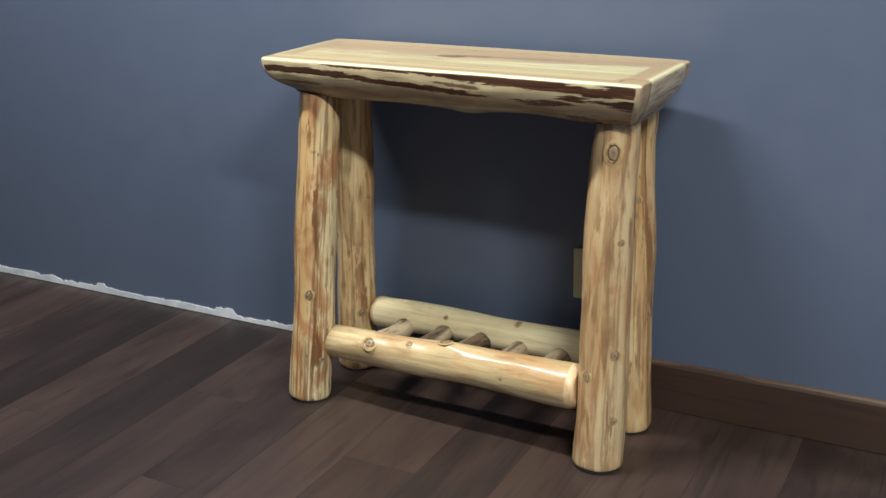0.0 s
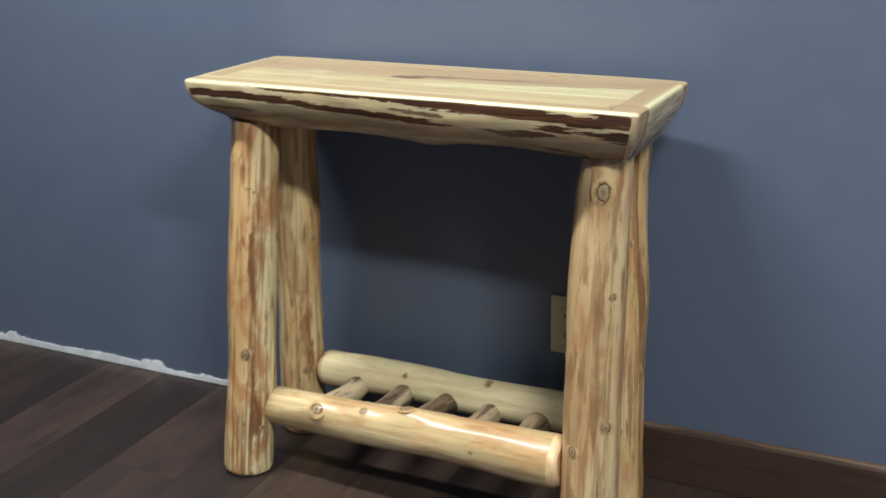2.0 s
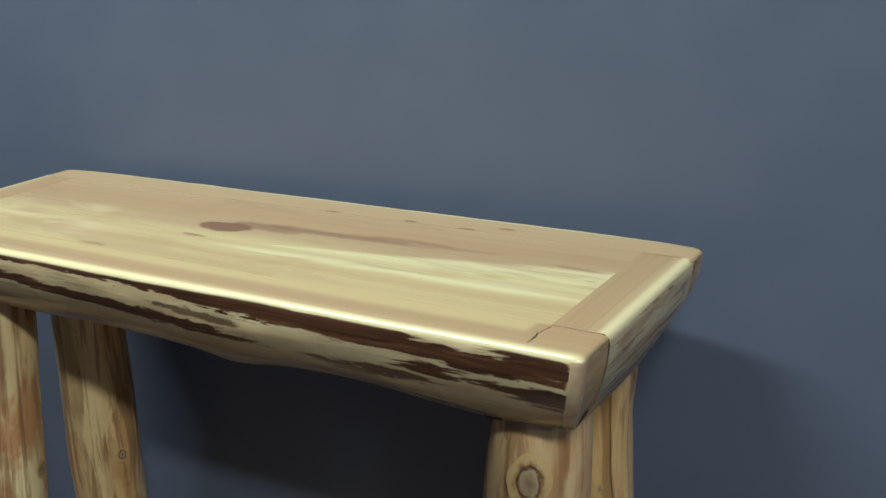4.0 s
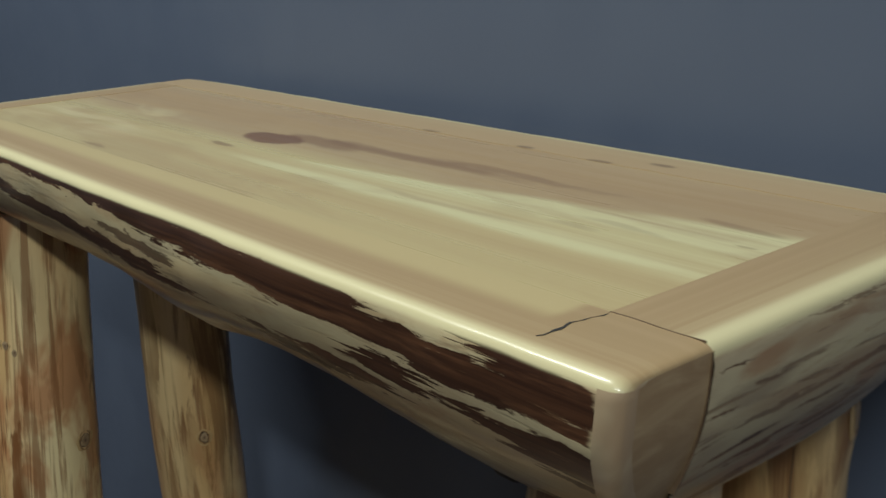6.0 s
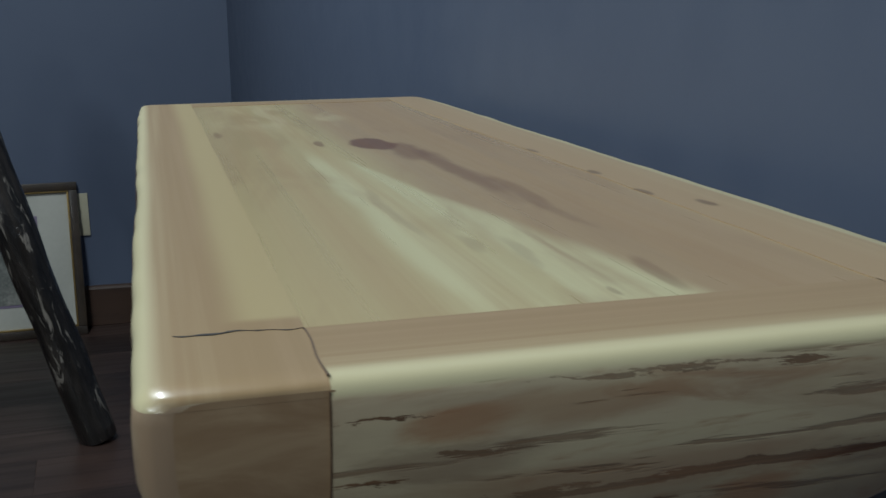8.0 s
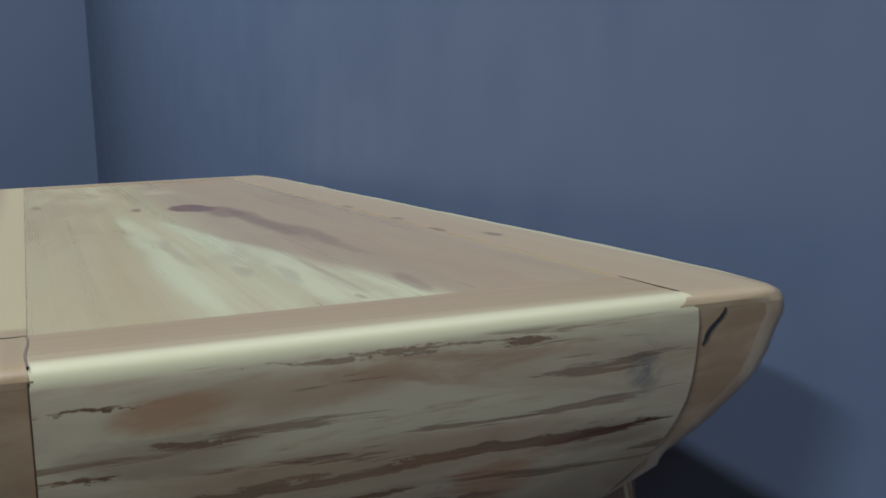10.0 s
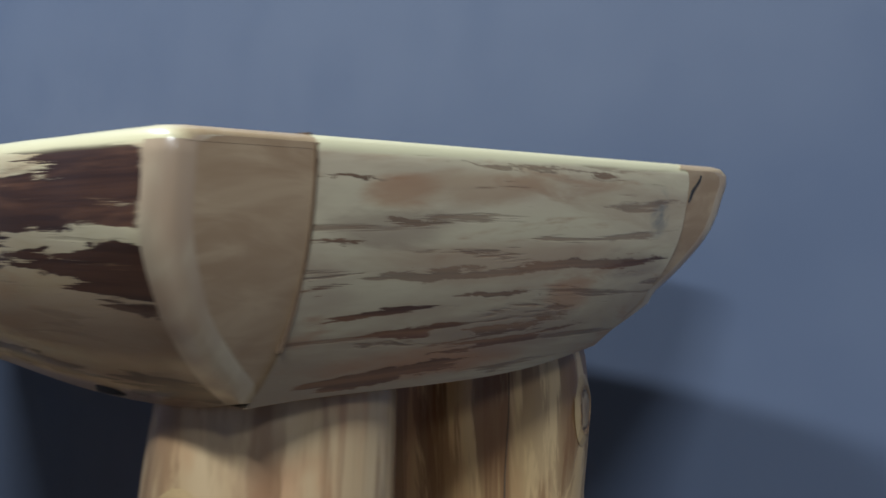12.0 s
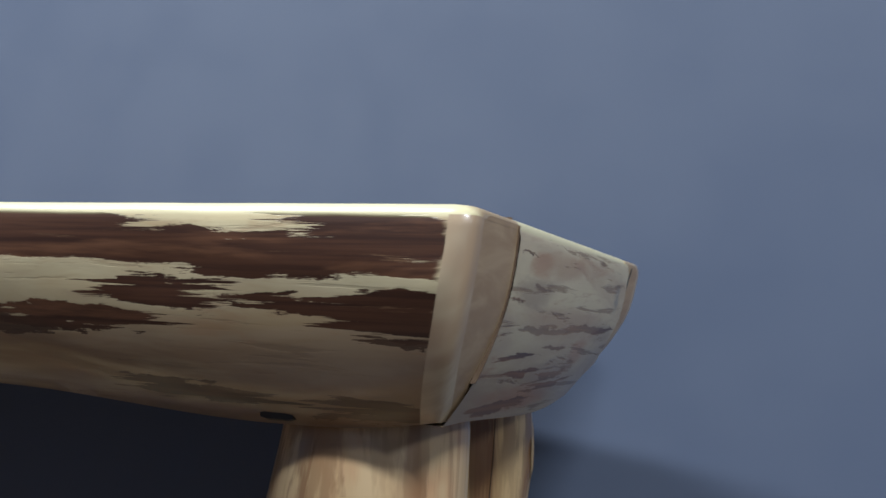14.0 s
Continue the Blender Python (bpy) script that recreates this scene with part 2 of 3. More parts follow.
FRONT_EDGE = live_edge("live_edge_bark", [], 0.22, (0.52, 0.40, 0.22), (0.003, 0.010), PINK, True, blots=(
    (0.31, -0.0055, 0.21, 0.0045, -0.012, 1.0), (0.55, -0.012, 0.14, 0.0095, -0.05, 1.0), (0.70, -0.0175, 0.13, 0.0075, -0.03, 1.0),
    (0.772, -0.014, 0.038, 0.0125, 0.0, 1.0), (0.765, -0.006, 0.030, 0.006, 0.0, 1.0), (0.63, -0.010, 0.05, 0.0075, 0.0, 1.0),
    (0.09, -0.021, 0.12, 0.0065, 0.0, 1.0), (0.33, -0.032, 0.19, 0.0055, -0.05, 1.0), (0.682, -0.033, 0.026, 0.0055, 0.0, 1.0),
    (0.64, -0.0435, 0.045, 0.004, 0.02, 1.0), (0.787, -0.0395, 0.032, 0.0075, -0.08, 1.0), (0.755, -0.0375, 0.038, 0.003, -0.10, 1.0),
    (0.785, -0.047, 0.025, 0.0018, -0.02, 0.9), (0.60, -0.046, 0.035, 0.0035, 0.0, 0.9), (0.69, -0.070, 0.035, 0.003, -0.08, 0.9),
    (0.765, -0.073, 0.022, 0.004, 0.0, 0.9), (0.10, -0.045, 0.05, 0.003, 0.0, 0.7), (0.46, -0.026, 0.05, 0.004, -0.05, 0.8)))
BACK_EDGE = live_edge("live_edge_back", [(-0.03, -0.01, 0.01, 0.0, 0.82, 1.0)], 0.3, (0.52, 0.40, 0.22), (0.0, 0.004), (0.46, 0.332, 0.185), False,
                      ((0.286, 0.0325, 0.0080, 0.0030), (0.221, 0.0345, 0.0085, 0.0026), (0.185, 0.0205, 0.0100, 0.0032), (0.38, 0.0335, 0.010, 0.002)))
RUST, SMOKE = (0.34, 0.145, 0.055), (0.27, 0.195, 0.125)
END_EDGE = live_edge("live_edge_flecked", [], 0.6, (0.56, 0.46, 0.30), (0.006, 0.013), PINK, False, (), (0.080, 0.036, 0.015), (0.23, 0.112, 0.047), blots=(
    (0.125, -0.0385, 0.035, 0.0016, 0.02, 0.75), (0.080, -0.0400, 0.060, 0.0014, 0.02, 0.60), (0.155, -0.0375, 0.013, 0.0020, 0.10, 1.00),
    (0.027, -0.0515, 0.013, 0.0014, 0.05, 1.00), (0.050, -0.0585, 0.022, 0.0019, 0.03, 1.00), (0.081, -0.0480, 0.015, 0.0009, 0.00, 0.80),
    (0.100, -0.0635, 0.036, 0.0012, 0.09, 0.90), (0.095, -0.0600, 0.032, 0.0010, 0.10, 0.80), (0.048, -0.0715, 0.034, 0.0022, 0.02, 0.90),
    (0.008, -0.0118, 0.008, 0.0005, 0.00, 0.90), (0.010, -0.0300, 0.009, 0.0006, 0.05, 0.90), (0.005, -0.0430, 0.005, 0.0011, -0.20, 0.90),
    (0.036, -0.0240, 0.012, 0.0012, 0.00, 0.70), (0.130, -0.0075, 0.012, 0.0010, -0.05, 0.80), (0.090, -0.0060, 0.045, 0.0004, -0.02, 0.60)),
    tear=0.09, rusty=((0.033, -0.015, 0.014, 0.005, RUST), (0.064, -0.013, 0.030, 0.005, (0.38, 0.24, 0.13)), (0.124, -0.050, 0.013, 0.006, RUST), (0.090, -0.037, 0.062, 0.006, (0.36, 0.24, 0.14)),
           (0.060, -0.069, 0.040, 0.005, RUST), (0.100, -0.060, 0.032, 0.008, SMOKE), (0.030, -0.026, 0.022, 0.005, SMOKE), (0.155, -0.039, 0.018, 0.005, SMOKE)))


def top_wood():
    """The inlaid top: bands of heartwood and sapwood along x, with knots."""
    m = Mat("inlaid_top_boards", 0.3, 0.45)
    c = m.coords()
    x, y, z = m.split(c)
    grain = m.noise(c, (0.9, 60, 1), 1.0, 5, 0.6, 0.3)
    wave = m.noise(c, (3.2, 12, 1), 1.0, 3, 0.5, 0.4)
    slow = m.noise(c, (1.8, 5, 1), 1.0, 2)
    yy = m.math("ADD", y, m.math("MULTIPLY", m.math("SUBTRACT", wave, 0.5), 0.045))
    yy = m.math("ADD", yy, m.math("MULTIPLY", m.math("SUBTRACT", slow, 0.5), 0.015))
    f = m.math("DIVIDE", yy, 0.27)
    gold, lime = (0.535, 0.435, 0.225), (0.66, 0.61, 0.35)
    col = m.ramp(f, [(0.10, (0.53, 0.43, 0.22)), (0.16, (0.525, 0.425, 0.215)), (0.215, (0.52, 0.42, 0.215)), (0.30, gold), (0.47, (0.56, 0.47, 0.24)),
                     (0.55, (0.455, 0.335, 0.185)), (0.70, (0.43, 0.30, 0.162)), (0.83, (0.465, 0.33, 0.182)), (0.89, (0.50, 0.38, 0.212)), (0.96, (0.45, 0.32, 0.172))])
    # a tongue of pale sapwood that widens from the large knot towards the end
    open_ = m.math("ADD", m.math("MULTIPLY", m.math("ADD", x, 0.0, None, True), 0.095), 0.004)
    tongue = m.math("ABSOLUTE", m.math("SUBTRACT", m.math("ADD", y, m.math("MULTIPLY", m.math("SUBTRACT", wave, 0.5), 0.03)), m.math("ADD", m.math("MULTIPLY", x, 0.060), 0.106)))
    tongue = m.math("MULTIPLY", m.range(m.math("DIVIDE", tongue, open_), 0.72, 1.08, 1.0, 0.0), m.range(x, 0.0, 0.10))
    col = m.mix(m.math("MULTIPLY", tongue, m.range(m.noise(c, (3, 52, 1), 1.0, 4, 0.55, 0.4), 0.38, 0.56, 0.25, 1.0)), col, lime)
    # the same pale wood round the far knot
    ring = m.noise(c, (9, 26, 1), 1.0, 2, 0.5, 1.2)
    col = m.mix(m.math("MULTIPLY", m.ellipse((x, y), -0.20, 0.105, 0.10, 0.05, 0.8), m.range(ring, 0.45, 0.60)), col, (0.62, 0.53, 0.30))
    col = m.mix(m.math("MULTIPLY", m.range(grain, 0.42, 0.70), 0.42), col, (0.40, 0.27, 0.135))
    cloud = m.noise(c, (5, 22, 1), 1.0, 4, 0.6, 0.8)
    col = m.mix(m.math("MULTIPLY", m.range(cloud, 0.48, 0.66), 0.30), col, (0.36, 0.23, 0.12))
    bent = m.noise(c, (9, 14, 1), 1.0, 3, 0.5)
    xy = (x, m.math("ADD", y, m.math("MULTIPLY", m.math("SUBTRACT", bent, 0.5), 0.022)))
    wob = m.math("MULTIPLY", m.math("SUBTRACT", m.noise(c, (40, 60, 1), 1.0, 3), 0.5), 1.6)
    brown = (0.19, 0.095, 0.05)
    for cx, cy, rx, ry, soft, k in ((0.006, 0.147, 0.032, 0.0125, 0.30, 0.92), (0.045, 0.160, 0.045, 0.009, 0.7, 0.6), (0.13, 0.168, 0.09, 0.0070, 0.9, 0.6), (0.22, 0.177, 0.07, 0.0045, 0.9, 0.45),
                                    (-0.006, 0.118, 0.016, 0.0030, 0.5, 0.6), (0.316, 0.118, 0.014, 0.0030, 0.9, 0.22), (0.333, 0.133, 0.024, 0.0032, 0.9, 0.26), (0.376, 0.170, 0.024, 0.0032, 0.8, 0.40),
                                    (-0.08, 0.050, 0.018, 0.0028, 0.7, 0.4), (0.395, 0.147, 0.006, 0.0014, 0.6, 0.4), (0.24, 0.105, 0.06, 0.0025, 0.9, 0.22)):
        col = m.mix(m.math("MULTIPLY", m.ellipse(xy, cx, cy, rx, ry, soft, wob), k), col, brown)
    m.colour(col)
    m.roughness(m.range(grain, 0.3, 0.7, 0.26, 0.38))
    return m.bump(grain, 0.08, 0.0008).m


TOP = top_wood()


def knot_wood():
    m = Mat("knot", 0.4, 0.3)
    c = m.coords()
    s = m.split(c)
    r = m.math("SQRT", m.math("ADD", m.math("MULTIPLY", s[0], s[0]), m.math("MULTIPLY", s[1], s[1])))
    r = m.math("ADD", r, m.math("MULTIPLY", m.math("SUBTRACT", m.noise(m.coords(5), (2.2, 2.2, 2.2), 1.0, 3), 0.5), 0.7))
    m.colour(m.ramp(r, [(0.0, (0.12, 0.07, 0.04)), (0.18, (0.28, 0.19, 0.11)), (0.52, (0.38, 0.28, 0.165)), (0.66, (0.07, 0.035, 0.018)), (0.78, (0.30, 0.17, 0.07)), (1.0, (0.52, 0.36, 0.17))]))
    return m.bump(m.noise(c, (6, 6, 6), 1.0, 4), 0.3, 0.002).m


KNOT = knot_wood()


def plain(name, col, col2, size, rough=0.5, coat=0.0, bump=0.1, metal=0.0):
    """Paint, plastic or the like, with mottling at two scales."""
    m = Mat(name, rough, coat, metal)
    c = m.coords(1.0)
    a, b = m.noise(c, (size,) * 3, 1.0, 4), m.noise(c, (size * 14,) * 3, 1.0, 3)
    m.colour(m.mix(m.range(m.math("ADD", m.math("MULTIPLY", a, 0.75), m.math("MULTIPLY", b, 0.25)), 0.35, 0.65), col, col2))
    m.roughness(m.range(b, 0.3, 0.7, rough - 0.05, rough + 0.05))
    return m.bump(b, bump, 0.001).m


WALL = plain("slate_blue_wall_paint", (0.090, 0.114, 0.171), (0.096, 0.121, 0.178), 1.6, 0.55, 0, 0.12)
PRIMER = plain("bare_white_plaster", (0.78, 0.79, 0.80), (0.55, 0.57, 0.60), 22, 0.8, 0, 0.3)
CEIL = plain("grey_ceiling_paint", (0.10, 0.10, 0.10), (0.085, 0.085, 0.085), 3, 0.8)
PLATE = plain("ivory_plastic", (0.55, 0.52, 0.38), (0.50, 0.47, 0.34), 9, 0.4)
JOINT = plain("joint_shadow_glue", (0.10, 0.062, 0.036), (0.15, 0.10, 0.06), 60, 0.6)
SLOT = plain("dark_slot", (0.02, 0.02, 0.02), (0.03, 0.03, 0.03), 20, 0.6)


def board_wood(name, a, b, c2, rough, coat, vary, along_x=False):
    """Stained boards, grain along local y; each board differs."""
    m = Mat(name, rough, coat)
    c = m.coords(7.0)
    grain = m.noise(c, (2.2, 46, 46) if along_x else (46, 2.2, 20), 1.0, 5, 0.62, 0.5)
    blot = m.noise(c, (1.7, 9, 14) if along_x else (9, 1.7, 4), 1.0, 3)
    info = m.t.nodes.new("ShaderNodeObjectInfo").outputs["Random"]
    col = m.mix(m.range(m.math("ADD", m.math("MULTIPLY", info, vary), m.math("MULTIPLY", blot, 1.0 - vary)), 0.25, 0.75), a, b)
    col = m.mix(m.math("MULTIPLY", m.range(grain, 0.48, 0.70), 0.6), col, c2)
    if along_x:
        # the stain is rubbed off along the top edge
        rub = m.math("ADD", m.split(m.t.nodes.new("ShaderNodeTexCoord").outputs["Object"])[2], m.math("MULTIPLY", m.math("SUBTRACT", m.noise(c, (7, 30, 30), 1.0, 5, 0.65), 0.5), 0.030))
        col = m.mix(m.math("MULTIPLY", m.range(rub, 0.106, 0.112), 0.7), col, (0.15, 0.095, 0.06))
    m.colour(col)
    m.roughness(m.range(grain, 0.3, 0.7, rough - 0.06, rough + 0.08))
    return m.bump(grain, 0.15, 0.0008).m


FLOOR = board_wood("dark_floor_boards", (0.017, 0.0105, 0.009), (0.052, 0.0315, 0.025), (0.011, 0.0068, 0.0058), 0.40, 0.0, 0.38)
BASE = board_wood("stained_baseboard", (0.042, 0.023, 0.015), (0.060, 0.033, 0.021), (0.025, 0.013, 0.009), 0.45, 0.1, 0.2)
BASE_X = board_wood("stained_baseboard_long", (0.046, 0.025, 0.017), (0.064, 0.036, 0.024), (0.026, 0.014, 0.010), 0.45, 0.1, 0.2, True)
SEAM = plain("floor_underlay", (0.012, 0.010, 0.009), (0.02, 0.016, 0.014), 5, 0.9)


# ---- mesh helpers ----
def mesh_of(name, bm, mats, smooth=True):
    bmesh.ops.recalc_face_normals(bm, faces=bm.faces)
    me = bpy.data.meshes.new(name)
    for f in bm.faces:
        f.smooth = smooth
    bm.to_mesh(me)
    bm.free()
    if smooth:
        me.set_sharp_from_angle(angle=math.radians(38))
    for mm in mats if isinstance(mats, (list, tuple)) else [mats]:
        me.materials.append(mm)
    return me


def part(name, bm, mats, parent=None, label="", smooth=True, at=None):
    ob = new(name, mesh_of(name, bm, mats, smooth))
    if parent:
        ob.parent = parent
    if at is not None:
        ob.matrix_local = at
    return tagged(ob, label)


def box(bm, lo, hi, bevel=0.0):
    r = bmesh.ops.create_cube(bm, size=1.0)
    mid, size = [(a + b) / 2 for a, b in zip(lo, hi)], [b - a for a, b in zip(lo, hi)]
    bmesh.ops.transform(bm, matrix=Matrix.LocRotScale(mid, None, size), verts=r["verts"])
    if bevel:
        edges = list({e for v in r["verts"] for e in v.link_edges})
        bmesh.ops.bevel(bm, geom=edges, offset=bevel, segments=2, affect="EDGES", profile=0.6)
    return bm


def thing(name, label, category, place=(0, 0, 0), group="", kind="", turn=0.0):
    ob = new(name)
    ob.matrix_basis = Matrix.Translation(place) @ Matrix.Rotation(turn, 4, "Z")
    return tagged(ob, label, category, group, kind)


def grid_faces(bm, rows, mat=0, wrap=True):
    n = len(rows[0])
    for a, b in zip(rows, rows[1:]):
        for j in range(n if wrap else n - 1):
            f = bm.faces.new((a[j], a[(j + 1) % n], b[(j + 1) % n], b[j]))
            f.material_index = mat


class Log:
    """A peeled log from p to q with a slow bend, swellings and chamfered ends; local z runs along it."""

    def __init__(self, p, q, r0, r1, seed, lumps=(), rough=1.0, rings=46, round_end=0.006, tip=0.9):
        p, q = Vector(p), Vector(q)
        self.length, self.r0, self.r1, self.seed, self.lumps, self.rough = (q - p).length, r0, r1, seed, lumps, rough
        self.rings, self.round_end, self.tip = rings, round_end, tip
        self.m = Matrix.Translation(p) @ (q - p).to_track_quat("Z", "Y").to_matrix().to_4x4()

    def bend(self, z):
        k = math.sin(math.pi * z / self.length)
        return Vector((noise.noise((z * 4, self.seed, 1.3)), noise.noise((z * 4, self.seed, 7.9)), 0)) * 0.007 * k * self.rough

    def radius(self, a, z):
        r = self.r0 + (self.r1 - self.r0) * z / self.length
        ca, sa = math.cos(a), math.sin(a)
        r *= 1 + self.rough * (0.055 * noise.noise((ca * 0.7 + self.seed, sa * 0.7, z * 6)) + 0.035 * noise.noise((ca * 2.2, sa * 2.2 + self.seed, z * 13))
                               + 0.016 * noise.noise((ca * 5, sa * 5 + self.seed, z * 22)))
        for la, lz, h, w in self.lumps:
            d = (a - la + math.pi) % (2 * math.pi) - math.pi
            r += h * math.exp(-(d * r / w) ** 2 - ((z - lz) / (w * 1.4)) ** 2)
        return r

    def point(self, a, z, out=0.0):
        r = self.radius(a, z) + out
        return self.bend(z) + Vector((math.cos(a) * r, math.sin(a) * r, z))

    def mesh(self):
        bm = bmesh.new()
        n, rows, e = 30, [], self.round_end
        zs = [0, e * 0.3, e] + [e + (self.length - 2 * e) * i / self.rings for i in range(1, self.rings)] + [self.length - e, self.length - e * 0.3, self.length]
        shrink = {0: self.tip, 1: (2 + self.tip) / 3, len(zs) - 1: self.tip, len(zs) - 2: (2 + self.tip) / 3}
        for i, z in enumerate(zs):
            row = []
            for j in range(n):
                v = self.point(2 * math.pi * j / n, z)
                mid = self.bend(z) + Vector((0, 0, z))
                row.append(bm.verts.new(mid + (v - mid) * shrink.get(i, 1.0)))
            rows.append(row)
        grid_faces(bm, rows[:3], 1 if self.tip < 0.85 else 0)
        grid_faces(bm, rows[2:-2])
        grid_faces(bm, rows[-3:], 1 if self.tip < 0.85 else 0)
        for row in (rows[0], rows[-1]):
            bm.faces.new(row).material_index = 1
        return bm

    def angle(self, world):
        """The angle round the log of a direction in the parent's axes."""
        d = self.m.to_3x3().inverted() @ Vector(world)
        return math.atan2(d.y, d.x)


def knot_mesh():
    """A branch stub cut flush: a raised ring round a slightly sunken core; unit radius."""
    bm = bmesh.new()
    rows = []
    for r, h in ((1.25, -0.14), (1.0, 0.0), (0.82, 0.07), (0.68, 0.0), (0.60, 0.07), (0.30, 0.12)):
        rows.append([bm.verts.new((r * math.cos(a) * (1 + 0.10 * math.sin(2 * a + 1) + 0.05 * math.sin(5 * a)), r * math.sin(a), h)) for a in [2 * math.pi * j / 18 for j in range(18)]])
    grid_faces(bm, rows)
    bm.faces.new(rows[-1])
    return mesh_of("knot", bm, KNOT)


KNOT_MESH = knot_mesh()


def add_log(name, parent, log, mat, label="", knots=(), cut=None):
    ob = part(name, log.mesh(), [mat, cut or CUT], parent, label, at=log.m)
    for a, z, size, tall in knots:
        p = log.point(a, z, -0.0005)
        dz = (log.point(a, z + 0.01) - log.point(a, z - 0.01)).normalized()
        da = (log.point(a + 0.1, z) - log.point(a - 0.1, z)).normalized()
        nrm = da.cross(dz).normalized()
        k = new("knot", KNOT_MESH)
        k.parent = ob
        k.matrix_local = Matrix.Translation(p) @ Matrix((da, dz, nrm)).transposed().to_4x4() @ Matrix.Diagonal((size, size * tall, size * 0.8, 1))
    return ob


# ---- room: the back wall is turned two degrees against the table ----
TURN = math.atan(0.035)
ROOM = Matrix.Translation((0, 0.308, 0)) @ Matrix.Rotation(TURN, 4, "Z")
LEFT, RIGHT, NEAR, HIGH = -2.32, 5.2, -3.3, 2.45


def structure(name, bm, mat, label, category, smooth=False):
    ob = part(name, bm, mat, None, label, smooth)
    ob.matrix_basis = ROOM
    return tagged(ob, label, category, kind="structure")


structure("wall_back", box(bmesh.new(), (LEFT - 0.1, 0, -0.02), (RIGHT + 0.1, 0.1, HIGH)), WALL, "slate blue painted wall behind the log table", "wall")
structure("wall_end", box(bmesh.new(), (LEFT - 0.1, NEAR, -0.02), (LEFT, 0, HIGH)), WALL, "slate blue painted end wall of the room", "wall")
structure("wall_right", box(bmesh.new(), (RIGHT, NEAR, -0.02), (RIGHT + 0.1, 0, HIGH)), WALL, "slate blue painted side wall", "wall")
structure("wall_front", box(bmesh.new(), (LEFT - 0.1, NEAR - 0.1, -0.02), (RIGHT + 0.1, NEAR, HIGH)), WALL, "slate blue painted wall behind the camera", "wall")
structure("ceiling", box(bmesh.new(), (LEFT - 0.1, NEAR - 0.1, HIGH), (RIGHT + 0.1, 0.1, HIGH + 0.1)), CEIL, "plain grey painted ceiling", "ceiling")


def baseboard(name, u0, u1, along_x, label):
    """A stained board with an eased top edge, worn here and there."""
    bm = bmesh.new()
    rows, n = [], max(8, int((u1 - u0) / 0.03))
    for i in range(n + 1):
        u = u0 + (u1 - u0) * i / n
        w = 0.0016 * noise.noise((u * 9, 3.1, 0))
        prof = [(0, 0.0015), (-0.013, 0.0015), (-0.013, 0.102 + w), (-0.0105, 0.108 + w), (-0.006, 0.111 + w), (0, 0.111 + w)]
        rows.append([bm.verts.new((u, v, z) if along_x else (LEFT - v, u, z)) for v, z in prof])
    grid_faces(bm, rows)
    bm.faces.new(rows[0]), bm.faces.new(rows[-1])
    for v in bm.verts:
        v.co = (v.co.x, v.co.y - 0.0005, v.co.z) if along_x else (v.co.x + 0.0005, v.co.y, v.co.z)
    return structure(name, bm, BASE_X if along_x else BASE, label, "baseboard")


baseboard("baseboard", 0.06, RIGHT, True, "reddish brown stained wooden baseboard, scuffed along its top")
baseboard("baseboard", NEAR, -0.0005, False, "dark brown wooden baseboard along the end wall")


def bare_strip():
    """The foot of the wall left unpainted: a ragged upper edge."""
    bm = bmesh.new()
    rows = []
    u = LEFT
    while u < 0.06:
        h = 0.017 - 0.004 * (u + 0.7) + 0.007 * noise.noise((u * 5, 0, 2)) + 0.008 * noise.noise((u * 23, 4, 0)) + 0.005 * noise.noise((u * 90, 0, 1))
        if noise.noise((u * 7, 9, 5)) > 0.35:
            h += 0.010
        rows.append([bm.verts.new((u, v, z)) for v, z in ((-0.0005, 0.0015), (-0.0025, 0.0015), (-0.0025, max(h, 0.005)), (-0.0005, max(h, 0.005)))])
        u += 0.006
    grid_faces(bm, rows)
    return structure("trim", bm, PRIMER, "ragged strip of bare white plaster along the floor", "trim")


bare_strip()


def outlet(m, label):
    ob = thing("wall_outlet", label, "outlet", group="wall outlets")
    ob.matrix_basis = m
    part("cover_plate", box(bmesh.new(), (-0.035, -0.006, -0.0575), (0.035, -0.0005, 0.0575), 0.002), PLATE, ob)
    for z in (-0.02, 0.02):
        s = part("socket", box(bmesh.new(), (-0.017, -0.0085, z - 0.014), (0.017, -0.0062, z + 0.014), 0.001), PLATE, ob)
        for x in (-0.006, 0.006):
            part("slot", box(bmesh.new(), (x - 0.001, -0.0092, z - 0.004), (x + 0.001, -0.0086, z + 0.005)), SLOT, s)
    return ob


outlet(ROOM @ Matrix.Translation((0.237, 0, 0.280)), "ivory plastic wall outlet behind the log table")
outlet(ROOM @ Matrix.Translation((-2.08, 0, 0.22)), "ivory plastic wall outlet near the room corner")
outlet(ROOM @ Matrix.Translation((LEFT, -0.43, 0.31)) @ Matrix.Rotation(math.pi / 2, 4, "Z"), "ivory plastic wall outlet beside the framed picture")


# ---- log table ----
table = thing("log_console_table", "varnished peeled-log console table with live-edge top and lower log rack", "table", (0, 0, 0))
T, DEEP = 0.76, 0.080
X0, X1, Y1 = -0.358, 0.452, 0.2675


def bulge(d, size, power):
    return size * (max(d, 0.0) / DEEP) ** power


